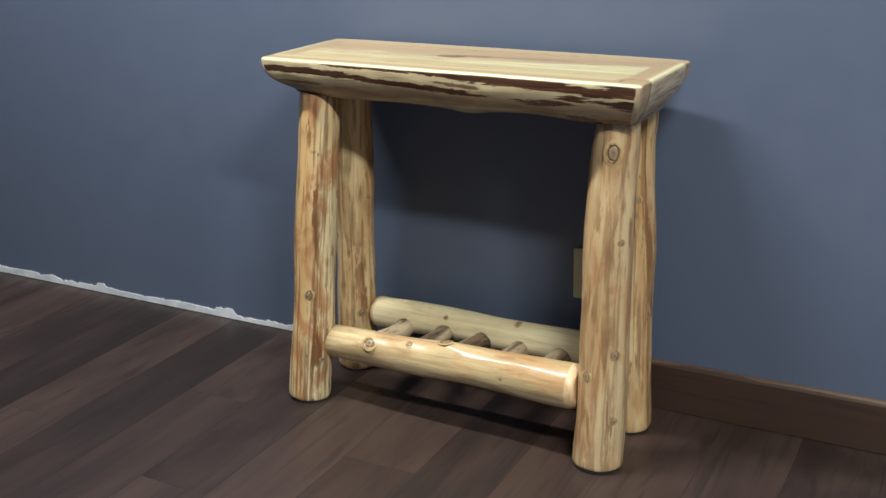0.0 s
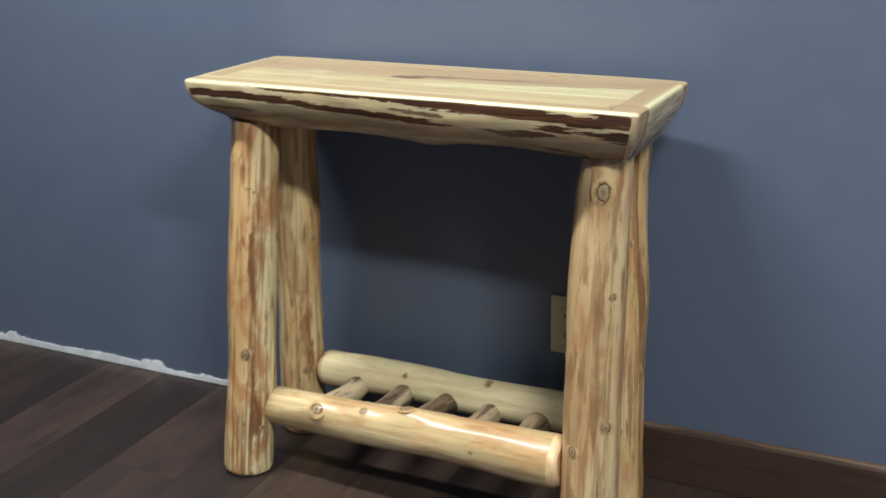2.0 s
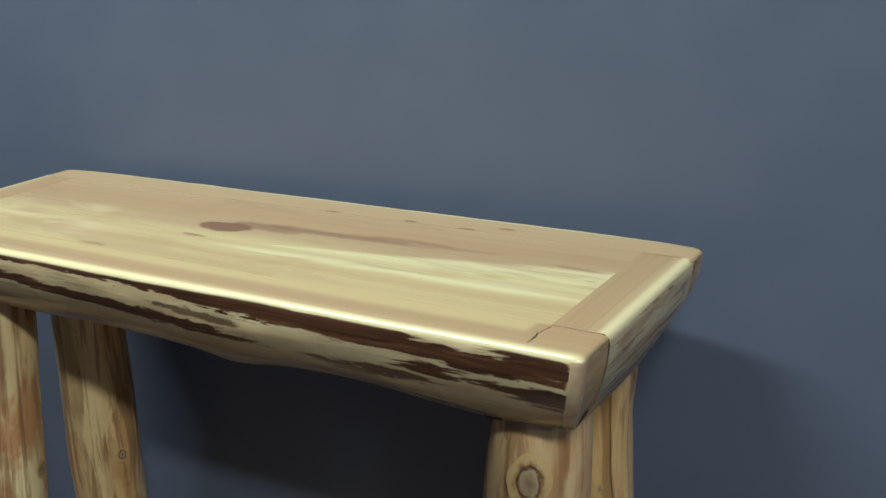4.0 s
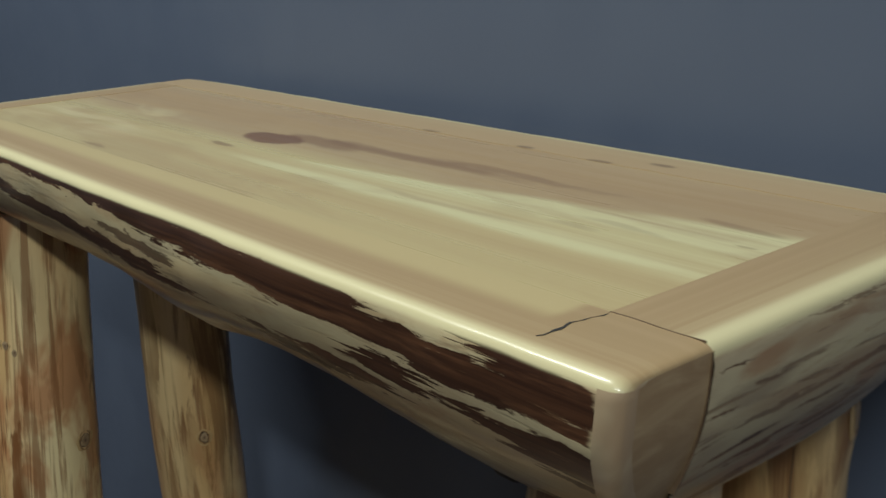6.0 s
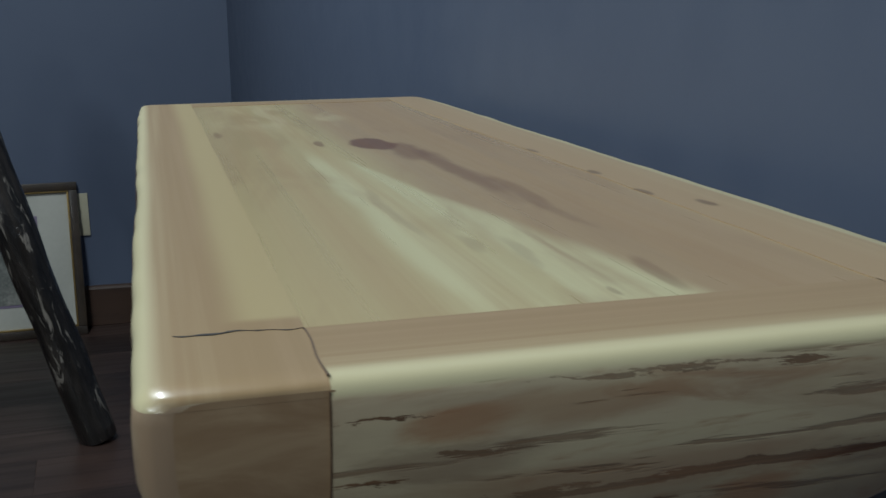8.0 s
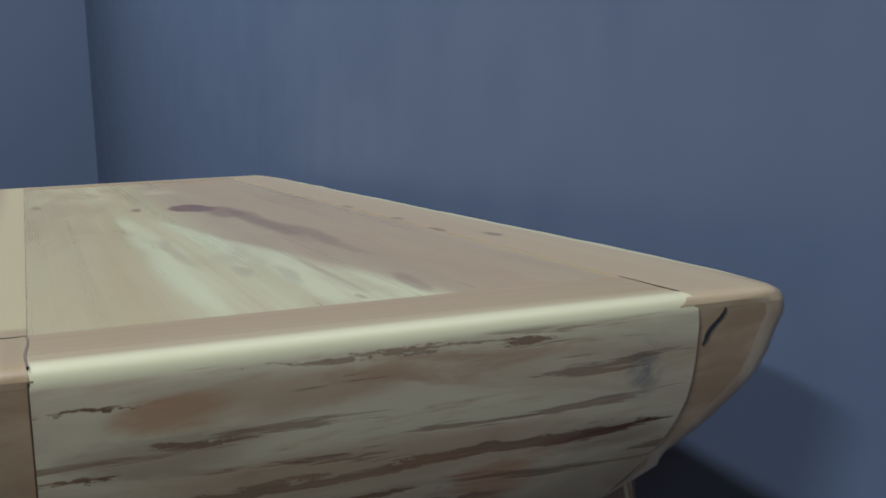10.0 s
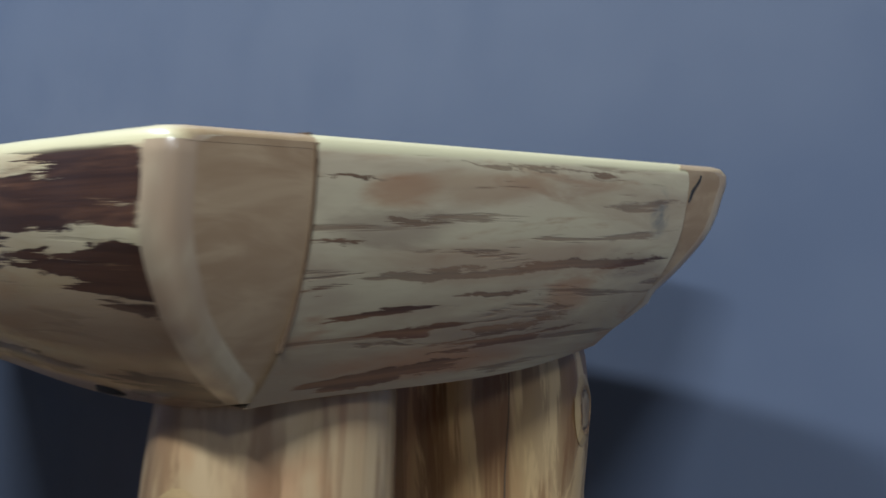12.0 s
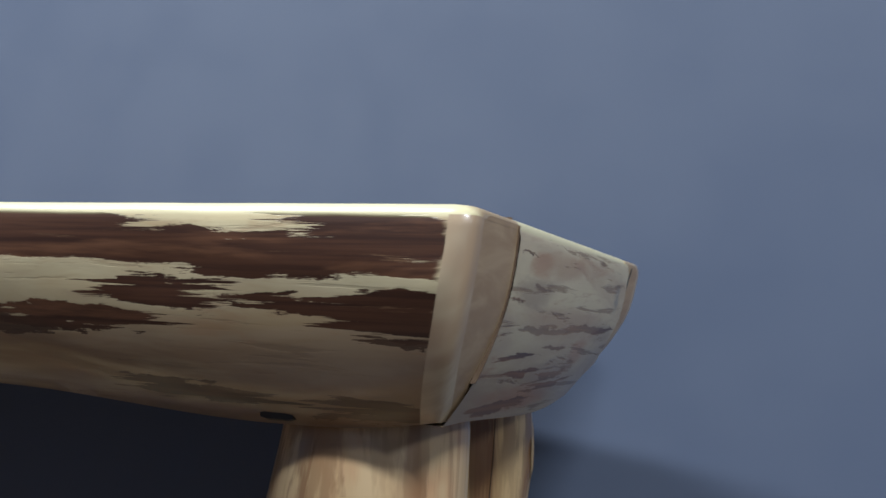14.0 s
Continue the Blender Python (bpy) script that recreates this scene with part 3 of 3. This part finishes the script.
def half_log(name, length, width, out, power, ends, waves, mats, m, label, caps, seed, lean=(0.0, 0.0), belly=0.0, reach=0.0):
    """A half log: flat on top, round outside. ends: how far each end draws in at the bottom; caps: whether an end shows its sawn face."""
    prof = [(width, 0.0), (width * 0.6, 0.0), (0.009, 0.0), (0.0045, -0.0004), (0.0018, -0.0018), (0.0005, -0.0042), (0.0, -0.008)]
    prof += [(bulge(0.008 + (DEEP - 0.008) * i / 12, out, power), -(0.008 + (DEEP - 0.008) * i / 12)) for i in range(1, 13)]
    prof += [(0.10, -DEEP + 0.003), (0.10, -0.022), (width, -0.022)]
    bm = bmesh.new()
    rows, n = [], max(12, int(length / 0.0085))
    us = [i / n for i in range(n + 1)]
    if caps[0]:
        us = [q / length for q in (0.0, 0.0008, 0.0025, 0.005, 0.009)] + [u for u in us if u > 0.012 / length]
    if caps[1]:
        us = [u for u in us if u < 1 - 0.012 / length] + [1 - q / length for q in (0.009, 0.005, 0.0025, 0.0008, 0.0)]
    for u in us:
        row = []
        near = min(u * length if caps[0] else 1.0, (1 - u) * length if caps[1] else 1.0)
        ease = 0.0055 * (1 - math.sqrt(max(0.0, 1 - (1 - min(near, 0.009) / 0.009) ** 2)))
        for y, z in prof:
            d = -z
            a, b = bulge(d, ends[0], lean[0] or power), length - bulge(d, ends[1], lean[1] or power)
            x = a + (b - a) * u
            edge = 1.0 if y < 0.095 else 0.0
            yy, zz = y, z
            if y < 0.04 and edge:
                calm = 1.0 if caps[0] else 0.12
                yy += calm * (0.0016 * noise.noise((x * 9, seed, 0)) + d / DEEP * 0.006 * noise.noise((x * 6, seed, d * 12)) + 0.0012 * noise.noise((x * 30, seed, d * 60)))
                yy += ease - belly * (1 - math.exp(-min(u, 1 - u) * length / 0.03)) * min(1.0, max(0.0, 1 - y / width) + d / 0.02)
            if d > 0.03:
                k = (d - 0.03) / (DEEP - 0.03)
                zz += k * (0.004 * noise.noise((x * 7, seed, 3)) - sum(h * math.exp(-((x - xc) / w) ** 2) for xc, h, w in waves))
            elif z > -0.003:
                zz -= ease * 0.5
            row.append(bm.verts.new((x, yy, zz)))
        rows.append(row)
    grid_faces(bm, rows)
    for near_end, k in ((caps[0], 0), (caps[1], len(rows) - 5)):
        if near_end:
            rim = {v for row in rows[k:k + 5] for v in row if v.co.z < -0.004}
            for f in bm.faces:
                if all(v in rim for v in f.verts):
                    f.material_index = 2
    for row in [r for r, shown in ((rows[0], caps[0]), (rows[-1], caps[1])) if shown]:
        outer = row[1:len(prof) - 3]
        inner = [bm.verts.new((v.co.x, max(width + 0.001 + bulge(-v.co.z, reach, 3.0), v.co.y + 0.001), v.co.z)) for v in outer]
        ring = [bm.verts.new((v.co.x, min(v.co.y + 0.0045, w.co.y - 0.0003), v.co.z)) for v, w in zip(outer, inner)]
        for a, b, mat in ((outer, ring, 2), (ring, inner, 1)):
            for k in range(len(outer) - 1):
                bm.faces.new((a[k], a[k + 1], b[k + 1], b[k])).material_index = mat
    return part(name, bm, mats, table, label, at=m)


L = X1 - X0
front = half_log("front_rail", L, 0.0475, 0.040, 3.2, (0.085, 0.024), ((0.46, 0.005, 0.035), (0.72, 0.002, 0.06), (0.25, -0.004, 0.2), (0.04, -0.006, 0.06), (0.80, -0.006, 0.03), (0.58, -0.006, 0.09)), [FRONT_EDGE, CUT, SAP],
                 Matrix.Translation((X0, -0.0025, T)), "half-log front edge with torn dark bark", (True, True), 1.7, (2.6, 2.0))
flip = Matrix.Rotation(math.pi, 4, "Z")
back = half_log("back_rail", L, 0.0355, 0.064, 1.75, (0.024, 0.085), ((0.2, 0.002, 0.1), (0.02, -0.010, 0.06)), [BACK_EDGE, CUT, SAP],
                Matrix.Translation((X1, Y1, T)) @ flip, "half-log back edge", (True, True), 5.1, (2.0, 2.6), 0.008, 0.036)
half_log("end_rail", 0.187, 0.046, 0.024, 2.0, (-0.007, 0.030), ((0.0, -0.003, 0.05), (0.187, -0.012, 0.06)), [END_EDGE, CUT, SAP],
         Matrix.Translation((X1 + 0.0009, 0.045, T)) @ Matrix.Rotation(math.pi / 2, 4, "Z"), "pale half-log end edge with dark flecks", (False, False), 8.3, (5.5, 3.0))
half_log("end_rail", 0.187, 0.046, 0.085, 2.6, (0.018, -0.006), ((0.1, 0.004, 0.08),), [END_EDGE, CUT, SAP],
         Matrix.Translation((X0 - 0.0012, 0.232, T)) @ Matrix.Rotation(-math.pi / 2, 4, "Z"), "pale half-log end edge with dark flecks", (False, False), 11.9, (5.0, 4.0))
part("top_panel", box(bmesh.new(), (X0 + 0.044, 0.044, T - 0.021), (X1 - 0.0445, 0.2335, T - 0.00025), 0.0), TOP, table, "inlaid top of blended pale and pinkish boards", smooth=False)



def crack():
    """A dark check that runs across the front rail near its end."""
    bm = bmesh.new()
    rows = []
    for i in range(15):
        k = i / 14
        y, x = 0.009 + 0.036 * k, 0.4050 + 0.0010 * math.sin(k * 9) + 0.0005 * math.sin(k * 23) + 0.002 * k
        w = 0.00015 + 0.0006 * math.exp(-((k - 0.3) / 0.2) ** 2) + 0.0002 * math.sin(k * 31)
        rows.append([bm.verts.new((x + s * w, y, T + z)) for s, z in ((-1, 0.0002), (1, 0.0002), (1, -0.004), (-1, -0.004))])
    grid_faces(bm, rows)
    return part("crack", bm, SLOT, table, "dark check across the front rail", False)


crack()


def end_check():
    """A slanting dark check in the back rail's sawn end."""
    bm = bmesh.new()
    rows = []
    for i in range(9):
        k = i / 8
        d = 0.0045 + 0.011 * k
        y = 0.2420 - 0.0085 * k + 0.0006 * math.sin(k * 8)
        w = 0.0002 + 0.0011 * (1 - k) * k * 2.4
        x = X1 - bulge(d, 0.024, 2.0)
        rows.append([bm.verts.new((x + o, y + q * w, T - d)) for q, o in ((-1, -0.003), (1, -0.003), (1, 0.0004), (-1, 0.0004))])
    grid_faces(bm, rows)
    return part("crack", bm, SLOT, table, "dark check in the sawn end")


end_check()
hole = part("bark_hole", box(bmesh.new(), (-0.008, -0.006, -0.004), (0.008, 0.006, 0.004), 0.0035), SLOT, table, "dark hollow knot under the rail", at=Matrix.Translation((0.364, 0.0355, 0.6845)))


def split_log(parent, lg, a, z0, z1):
    """A drying check: a thin dark line that wanders up a log."""
    bm = bmesh.new()
    rows = []
    for i in range(31):
        k = i / 30
        z = z0 + (z1 - z0) * k
        b = a + 0.03 * math.sin(k * 7) + 0.012 * math.sin(k * 23)
        w = 0.004 + 0.014 * math.sin(math.pi * min(1.0, k * 1.15)) ** 2
        rows.append([bm.verts.new(lg.point(b + q * w, z, o)) for q, o in ((-1, -0.002), (1, -0.002), (1, 0.0003), (-1, 0.0003))])
    grid_faces(bm, rows)
    return part("crack", bm, JOINT, parent, "dark drying check along the log")


legs = [
    ((-0.311, 0.022, 0.005), (-0.261, 0.066, 0.684), 0.047, 0.041, 2.2, ((2.9, 0.36, 0.004, 0.05), (-1.2, 0.16, 0.003, 0.04)), LOG_A,
     ((-1.19, 0.565, 0.006, 1.2), (-0.95, 0.56, 0.004, 1.6), (-0.44, 0.10, 0.006, 1.2), (-1.2, 0.11, 0.006, 0.8), (0.44, 0.47, 0.008, 1.4), (-1.2, 0.25, 0.009, 1.5), (-1.1, 0.06, 0.003, 1.2))),
    ((-0.306, 0.210, 0.005), (-0.267, 0.188, 0.684), 0.046, 0.041, 5.7, ((-0.2, 0.43, 0.005, 0.03),), LOG_B,
     ((-0.70, 0.150, 0.010, 1.1), (-2.3, 0.33, 0.008, 1.3), (-0.3, 0.43, 0.006, 1.4))),
    ((0.372, 0.040, 0.005), (0.379, 0.088, 0.684), 0.049, 0.039, 9.4, ((-1.3, 0.625, 0.007, 0.035), (-2.9, 0.48, 0.006, 0.12), (-2.5, 0.25, 0.003, 0.08), (-2.7, 0.68, -0.005, 0.03)), LOG_C,
     ((-1.31, 0.622, 0.0135, 1.5), (-0.75, 0.457, 0.0065, 1.2), (-0.80, 0.24, 0.010, 1.3), (-1.94, 0.19, 0.010, 1.3), (-0.66, 0.105, 0.009, 1.1), (-2.7, 0.34, 0.010, 1.4),
      (0.25, 0.655, 0.004, 1.2))),
    ((0.372, 0.213, 0.005), (0.361, 0.213, 0.684), 0.046, 0.044, 14.2, ((0.3, 0.65, 0.005, 0.022), (0.1, 0.40, 0.004, 0.04)), LOG_B,
     ((-0.95, 0.498, 0.007, 1.3), (-0.9, 0.545, 0.004, 2.4), (0.3, 0.652, 0.008, 1.6), (-1.0, 0.47, 0.005, 2.0))),
]
for foot, head, r0, r1, seed, lumps, mat, knots in legs:
    lg = Log(foot, head, r0, r1, seed, tip=0.965)
    lg.lumps = [(lg.angle((math.cos(a), math.sin(a), 0)), z, h, w) for a, z, h, w in lumps]
    leg = add_log("leg", table, lg, mat, "", [(lg.angle((math.cos(a), math.sin(a), 0)), z, s, k) for a, z, s, k in knots])
    pad = bmesh.new()
    bmesh.ops.create_cone(pad, cap_ends=True, segments=28, radius1=r0 * 0.93, radius2=r0 * 0.95, depth=0.0052)
    part("foot_pad", pad, SLOT, table, "black felt pad under the leg", at=Matrix.Translation((foot[0], foot[1], 0.0028)))
    if mat is LOG_B and foot[0] > 0:
        split_log(leg, lg, lg.angle((math.cos(-0.62), math.sin(-0.62), 0)), 0.44, 0.685)


def seam():
    """The dark joint between the front rail's end and the end rail, over the top and down the face."""
    bm = bmesh.new()
    rows = []
    for i in range(9):
        k = i / 8
        rows.append([bm.verts.new((0.4075 + (X1 - 0.003 - 0.4075) * k + s * 0.0002, 0.0448 + 0.0004 * math.sin(k * 7) + s * 0.0003, T + z)) for s, z in ((-1, 0.0002), (1, 0.0002), (1, -0.003), (-1, -0.003))])
    for i in range(14):
        d = 0.003 + (DEEP - 0.022) * i / 13
        x, y = X1 + 0.0004 - bulge(d, 0.024, 2.0), 0.0447 - bulge(d, 0.007, 5.5)
        rows.append([bm.verts.new((x + o, y + s * 0.0002, T - d)) for s, o in ((-1, -0.002), (1, -0.002), (1, 0.0003), (-1, 0.0003))])
    grid_faces(bm, rows[:9])
    grid_faces(bm, rows[9:])
    return part("joint", bm, JOINT, table, "dark joint line between the edge logs", False)


seam()

def ang(lg, x, y, z):
    return lg.angle((x, y, z))


rail = Log((-0.276, 0.052, 0.132), (0.330, 0.052, 0.150), 0.035, 0.046, 21.0, (), 0.9, 46, 0.016, 0.80)
rail.lumps = ((rail.angle((0, -0.35, 1)), 0.318, 0.009, 0.020), (rail.angle((0, -0.5, 0.8)), 0.225, 0.005, 0.022), (rail.angle((0, -0.75, 0.6)), 0.138, 0.006, 0.022), (rail.angle((0, -1, 0)), 0.43, -0.003, 0.06))
add_log("shelf_rail", table, rail, LOG_RAIL, "knotty front rail of the lower rack", ((ang(rail, -0.2, -0.75, 0.6), 0.138, 0.013, 1.2), (ang(rail, 0, -0.5, 0.8), 0.232, 0.007, 1.2),
                                                  (ang(rail, 0, -0.2, 1), 0.312, 0.010, 1.5), (ang(rail, 0, -1, 0.1), 0.45, 0.004, 1.3)), CUT_PALE)
rail2 = Log((-0.248, 0.213, 0.146), (0.335, 0.213, 0.155), 0.036, 0.036, 27.0, (), 0.9, 46, 0.012, 0.82)
add_log("shelf_rail", table, rail2, LOG_PALE, "pale back rail of the lower rack", ((ang(rail2, 0, -0.7, 0.7), 0.20, 0.006, 1.2), (ang(rail2, 0, -0.2, 1), 0.37, 0.009, 1.2)), CUT_PALE)
# round tenons join the rails to the legs
for y, z0, z1, xa, xb in ((0.052, 0.133, 0.150, -0.315, -0.27), (0.052, 0.149, 0.150, 0.30, 0.36), (0.213, 0.146, 0.146, -0.295, -0.24), (0.213, 0.155, 0.155, 0.325, 0.37)):
    add_log("tenon", table, Log((xa, y, z0), (xb, y, z1), 0.019, 0.019, xa * 9, (), 0.5, 6, 0.002), LOG_RAIL)
for i, x in enumerate((-0.150, -0.049, 0.045, 0.136, 0.232)):
    sl = Log((x + 0.004 * math.sin(i * 2.1), 0.066, 0.143), (x, 0.196, 0.137 + 0.002 * math.sin(i * 3.3)), 0.0245, 0.0215, 31.0 + i * 3.7, (), 2.0, 16, 0.004)
    add_log("slat", table, sl, LOG_SLAT, "short crosswise log with dark bark patches")


# ---- things by the end wall ----
FRAME = plain("dark_picture_frame", (0.030, 0.022, 0.016), (0.05, 0.036, 0.024), 14, 0.4, 0.2)
GOLD = plain("gilt_lip", (0.42, 0.30, 0.12), (0.32, 0.22, 0.08), 30, 0.35, 0, 0.1, 0.8)
MAT_BOARD = plain("cream_mat_board", (0.50, 0.50, 0.44), (0.46, 0.46, 0.40), 6, 0.8)
PRINT = plain("grey_green_print", (0.10, 0.11, 0.10), (0.34, 0.34, 0.30), 9, 0.6)
LILAC = plain("lilac_mat_lip", (0.20, 0.16, 0.24), (0.22, 0.18, 0.26), 9, 0.7)


def picture():
    """A framed print standing on the floor, leaning on the wall: local x across, z up, y into the wall."""
    ob = thing("framed_picture", "dark framed print in a cream mat leaning against the wall", "picture")
    W, Hh, b = 0.50, 0.407, 0.022
    for lo, hi in (((0, 0, 0), (W, 0.02, b)), ((0, 0, Hh - b), (W, 0.02, Hh)), ((0, 0, b), (b, 0.02, Hh - b)), ((W - b, 0, b), (W, 0.02, Hh - b))):
        part("frame_side", box(bmesh.new(), lo, hi, 0.003), FRAME, ob)
    g = 0.005
    for lo, hi in (((b, 0.003, b), (W - b, 0.012, b + g)), ((b, 0.003, Hh - b - g), (W - b, 0.012, Hh - b)), ((b, 0.003, b + g), (b + g, 0.012, Hh - b - g)), ((W - b - g, 0.003, b + g), (W - b, 0.012, Hh - b - g))):
        part("gilt_lip", box(bmesh.new(), lo, hi, 0.001), GOLD, ob)
    part("mat_board", box(bmesh.new(), (b + 0.001, 0.010, b + 0.001), (W - b - 0.001, 0.014, Hh - b - 0.001)), MAT_BOARD, ob)
    part("mat_lip", box(bmesh.new(), (0.105, 0.0085, 0.085), (W - 0.105, 0.0096, Hh - 0.085)), LILAC, ob)
    part("print", box(bmesh.new(), (0.112, 0.0072, 0.092), (W - 0.112, 0.0081, Hh - 0.092)), PRINT, ob)
    return ob


pic = picture()
pic.matrix_basis = ROOM @ Matrix.Translation((LEFT + 0.085, -0.920, 0.001)) @ Matrix.Rotation(math.pi / 2, 4, "Z") @ Matrix.Rotation(math.radians(-8.5), 4, "X")


def dark_log():
    m = Mat("dark_lacquered_bark", 0.3, 0.5)
    c = m.coords(2.0)
    flake = m.noise(c, (45, 45, 12), 1.0, 5, 0.65, 1.0)
    streak = m.noise(c, (60, 60, 9), 1.0, 3)
    m.colour(m.mix(m.range(flake, 0.56, 0.64), m.mix(m.range(streak, 0.4, 0.7), (0.012, 0.011, 0.010), (0.035, 0.030, 0.026)), (0.22, 0.20, 0.17)))
    return m.bump(flake, 0.9, 0.006).m


BARKY = dark_log()
stand = thing("log_stand", "dark lacquered bark-on log legs leaning together as a stand", "stand")
for y0, lean in ((-0.135, -0.27), (-0.635, 0.25)):
    lg = Log((-1.455, y0, 0.002), (-1.475 + (0.04 if lean > 0 else 0), y0 + lean * 0.95, 0.95), 0.038, 0.036, 41 + y0, ((2.0, 0.2, 0.004, 0.04), (0.5, 0.45, 0.005, 0.05)), 1.4)
    add_log("leg", stand, lg, BARKY)


# ---- floor, board by board ----
floor = structure("floor", box(bmesh.new(), (LEFT - 0.1, NEAR - 0.1, -0.06), (RIGHT + 0.1, 0.1, -0.008)), SEAM, "dark brown wood-look plank floor", "floor")
BOARD_W, BOARD_L, GAP = 0.162, 1.21, 0.0002
plank_mesh = mesh_of("plank", box(bmesh.new(), (GAP, GAP, -0.012), (BOARD_W - GAP, BOARD_L - GAP, 0.0), 0.0002), FLOOR, False)
i, u = 0, LEFT + 0.006 - BOARD_W * 0.35
while u < RIGHT:
    top, cut = -0.004, BOARD_L * (0.25 + 0.75 * ((i * 0.37) % 1.0))
    while top > NEAR + 0.01:
        cut = min(cut, top - NEAR)
        ob = new("plank", plank_mesh)
        ob.parent = floor
        ob.matrix_local = Matrix.Translation((u, top - cut, 0.0)) @ Matrix.Diagonal((1, cut / BOARD_L, 1, 1))
        top, cut = top - cut, BOARD_L
    u += BOARD_W
    i += 1
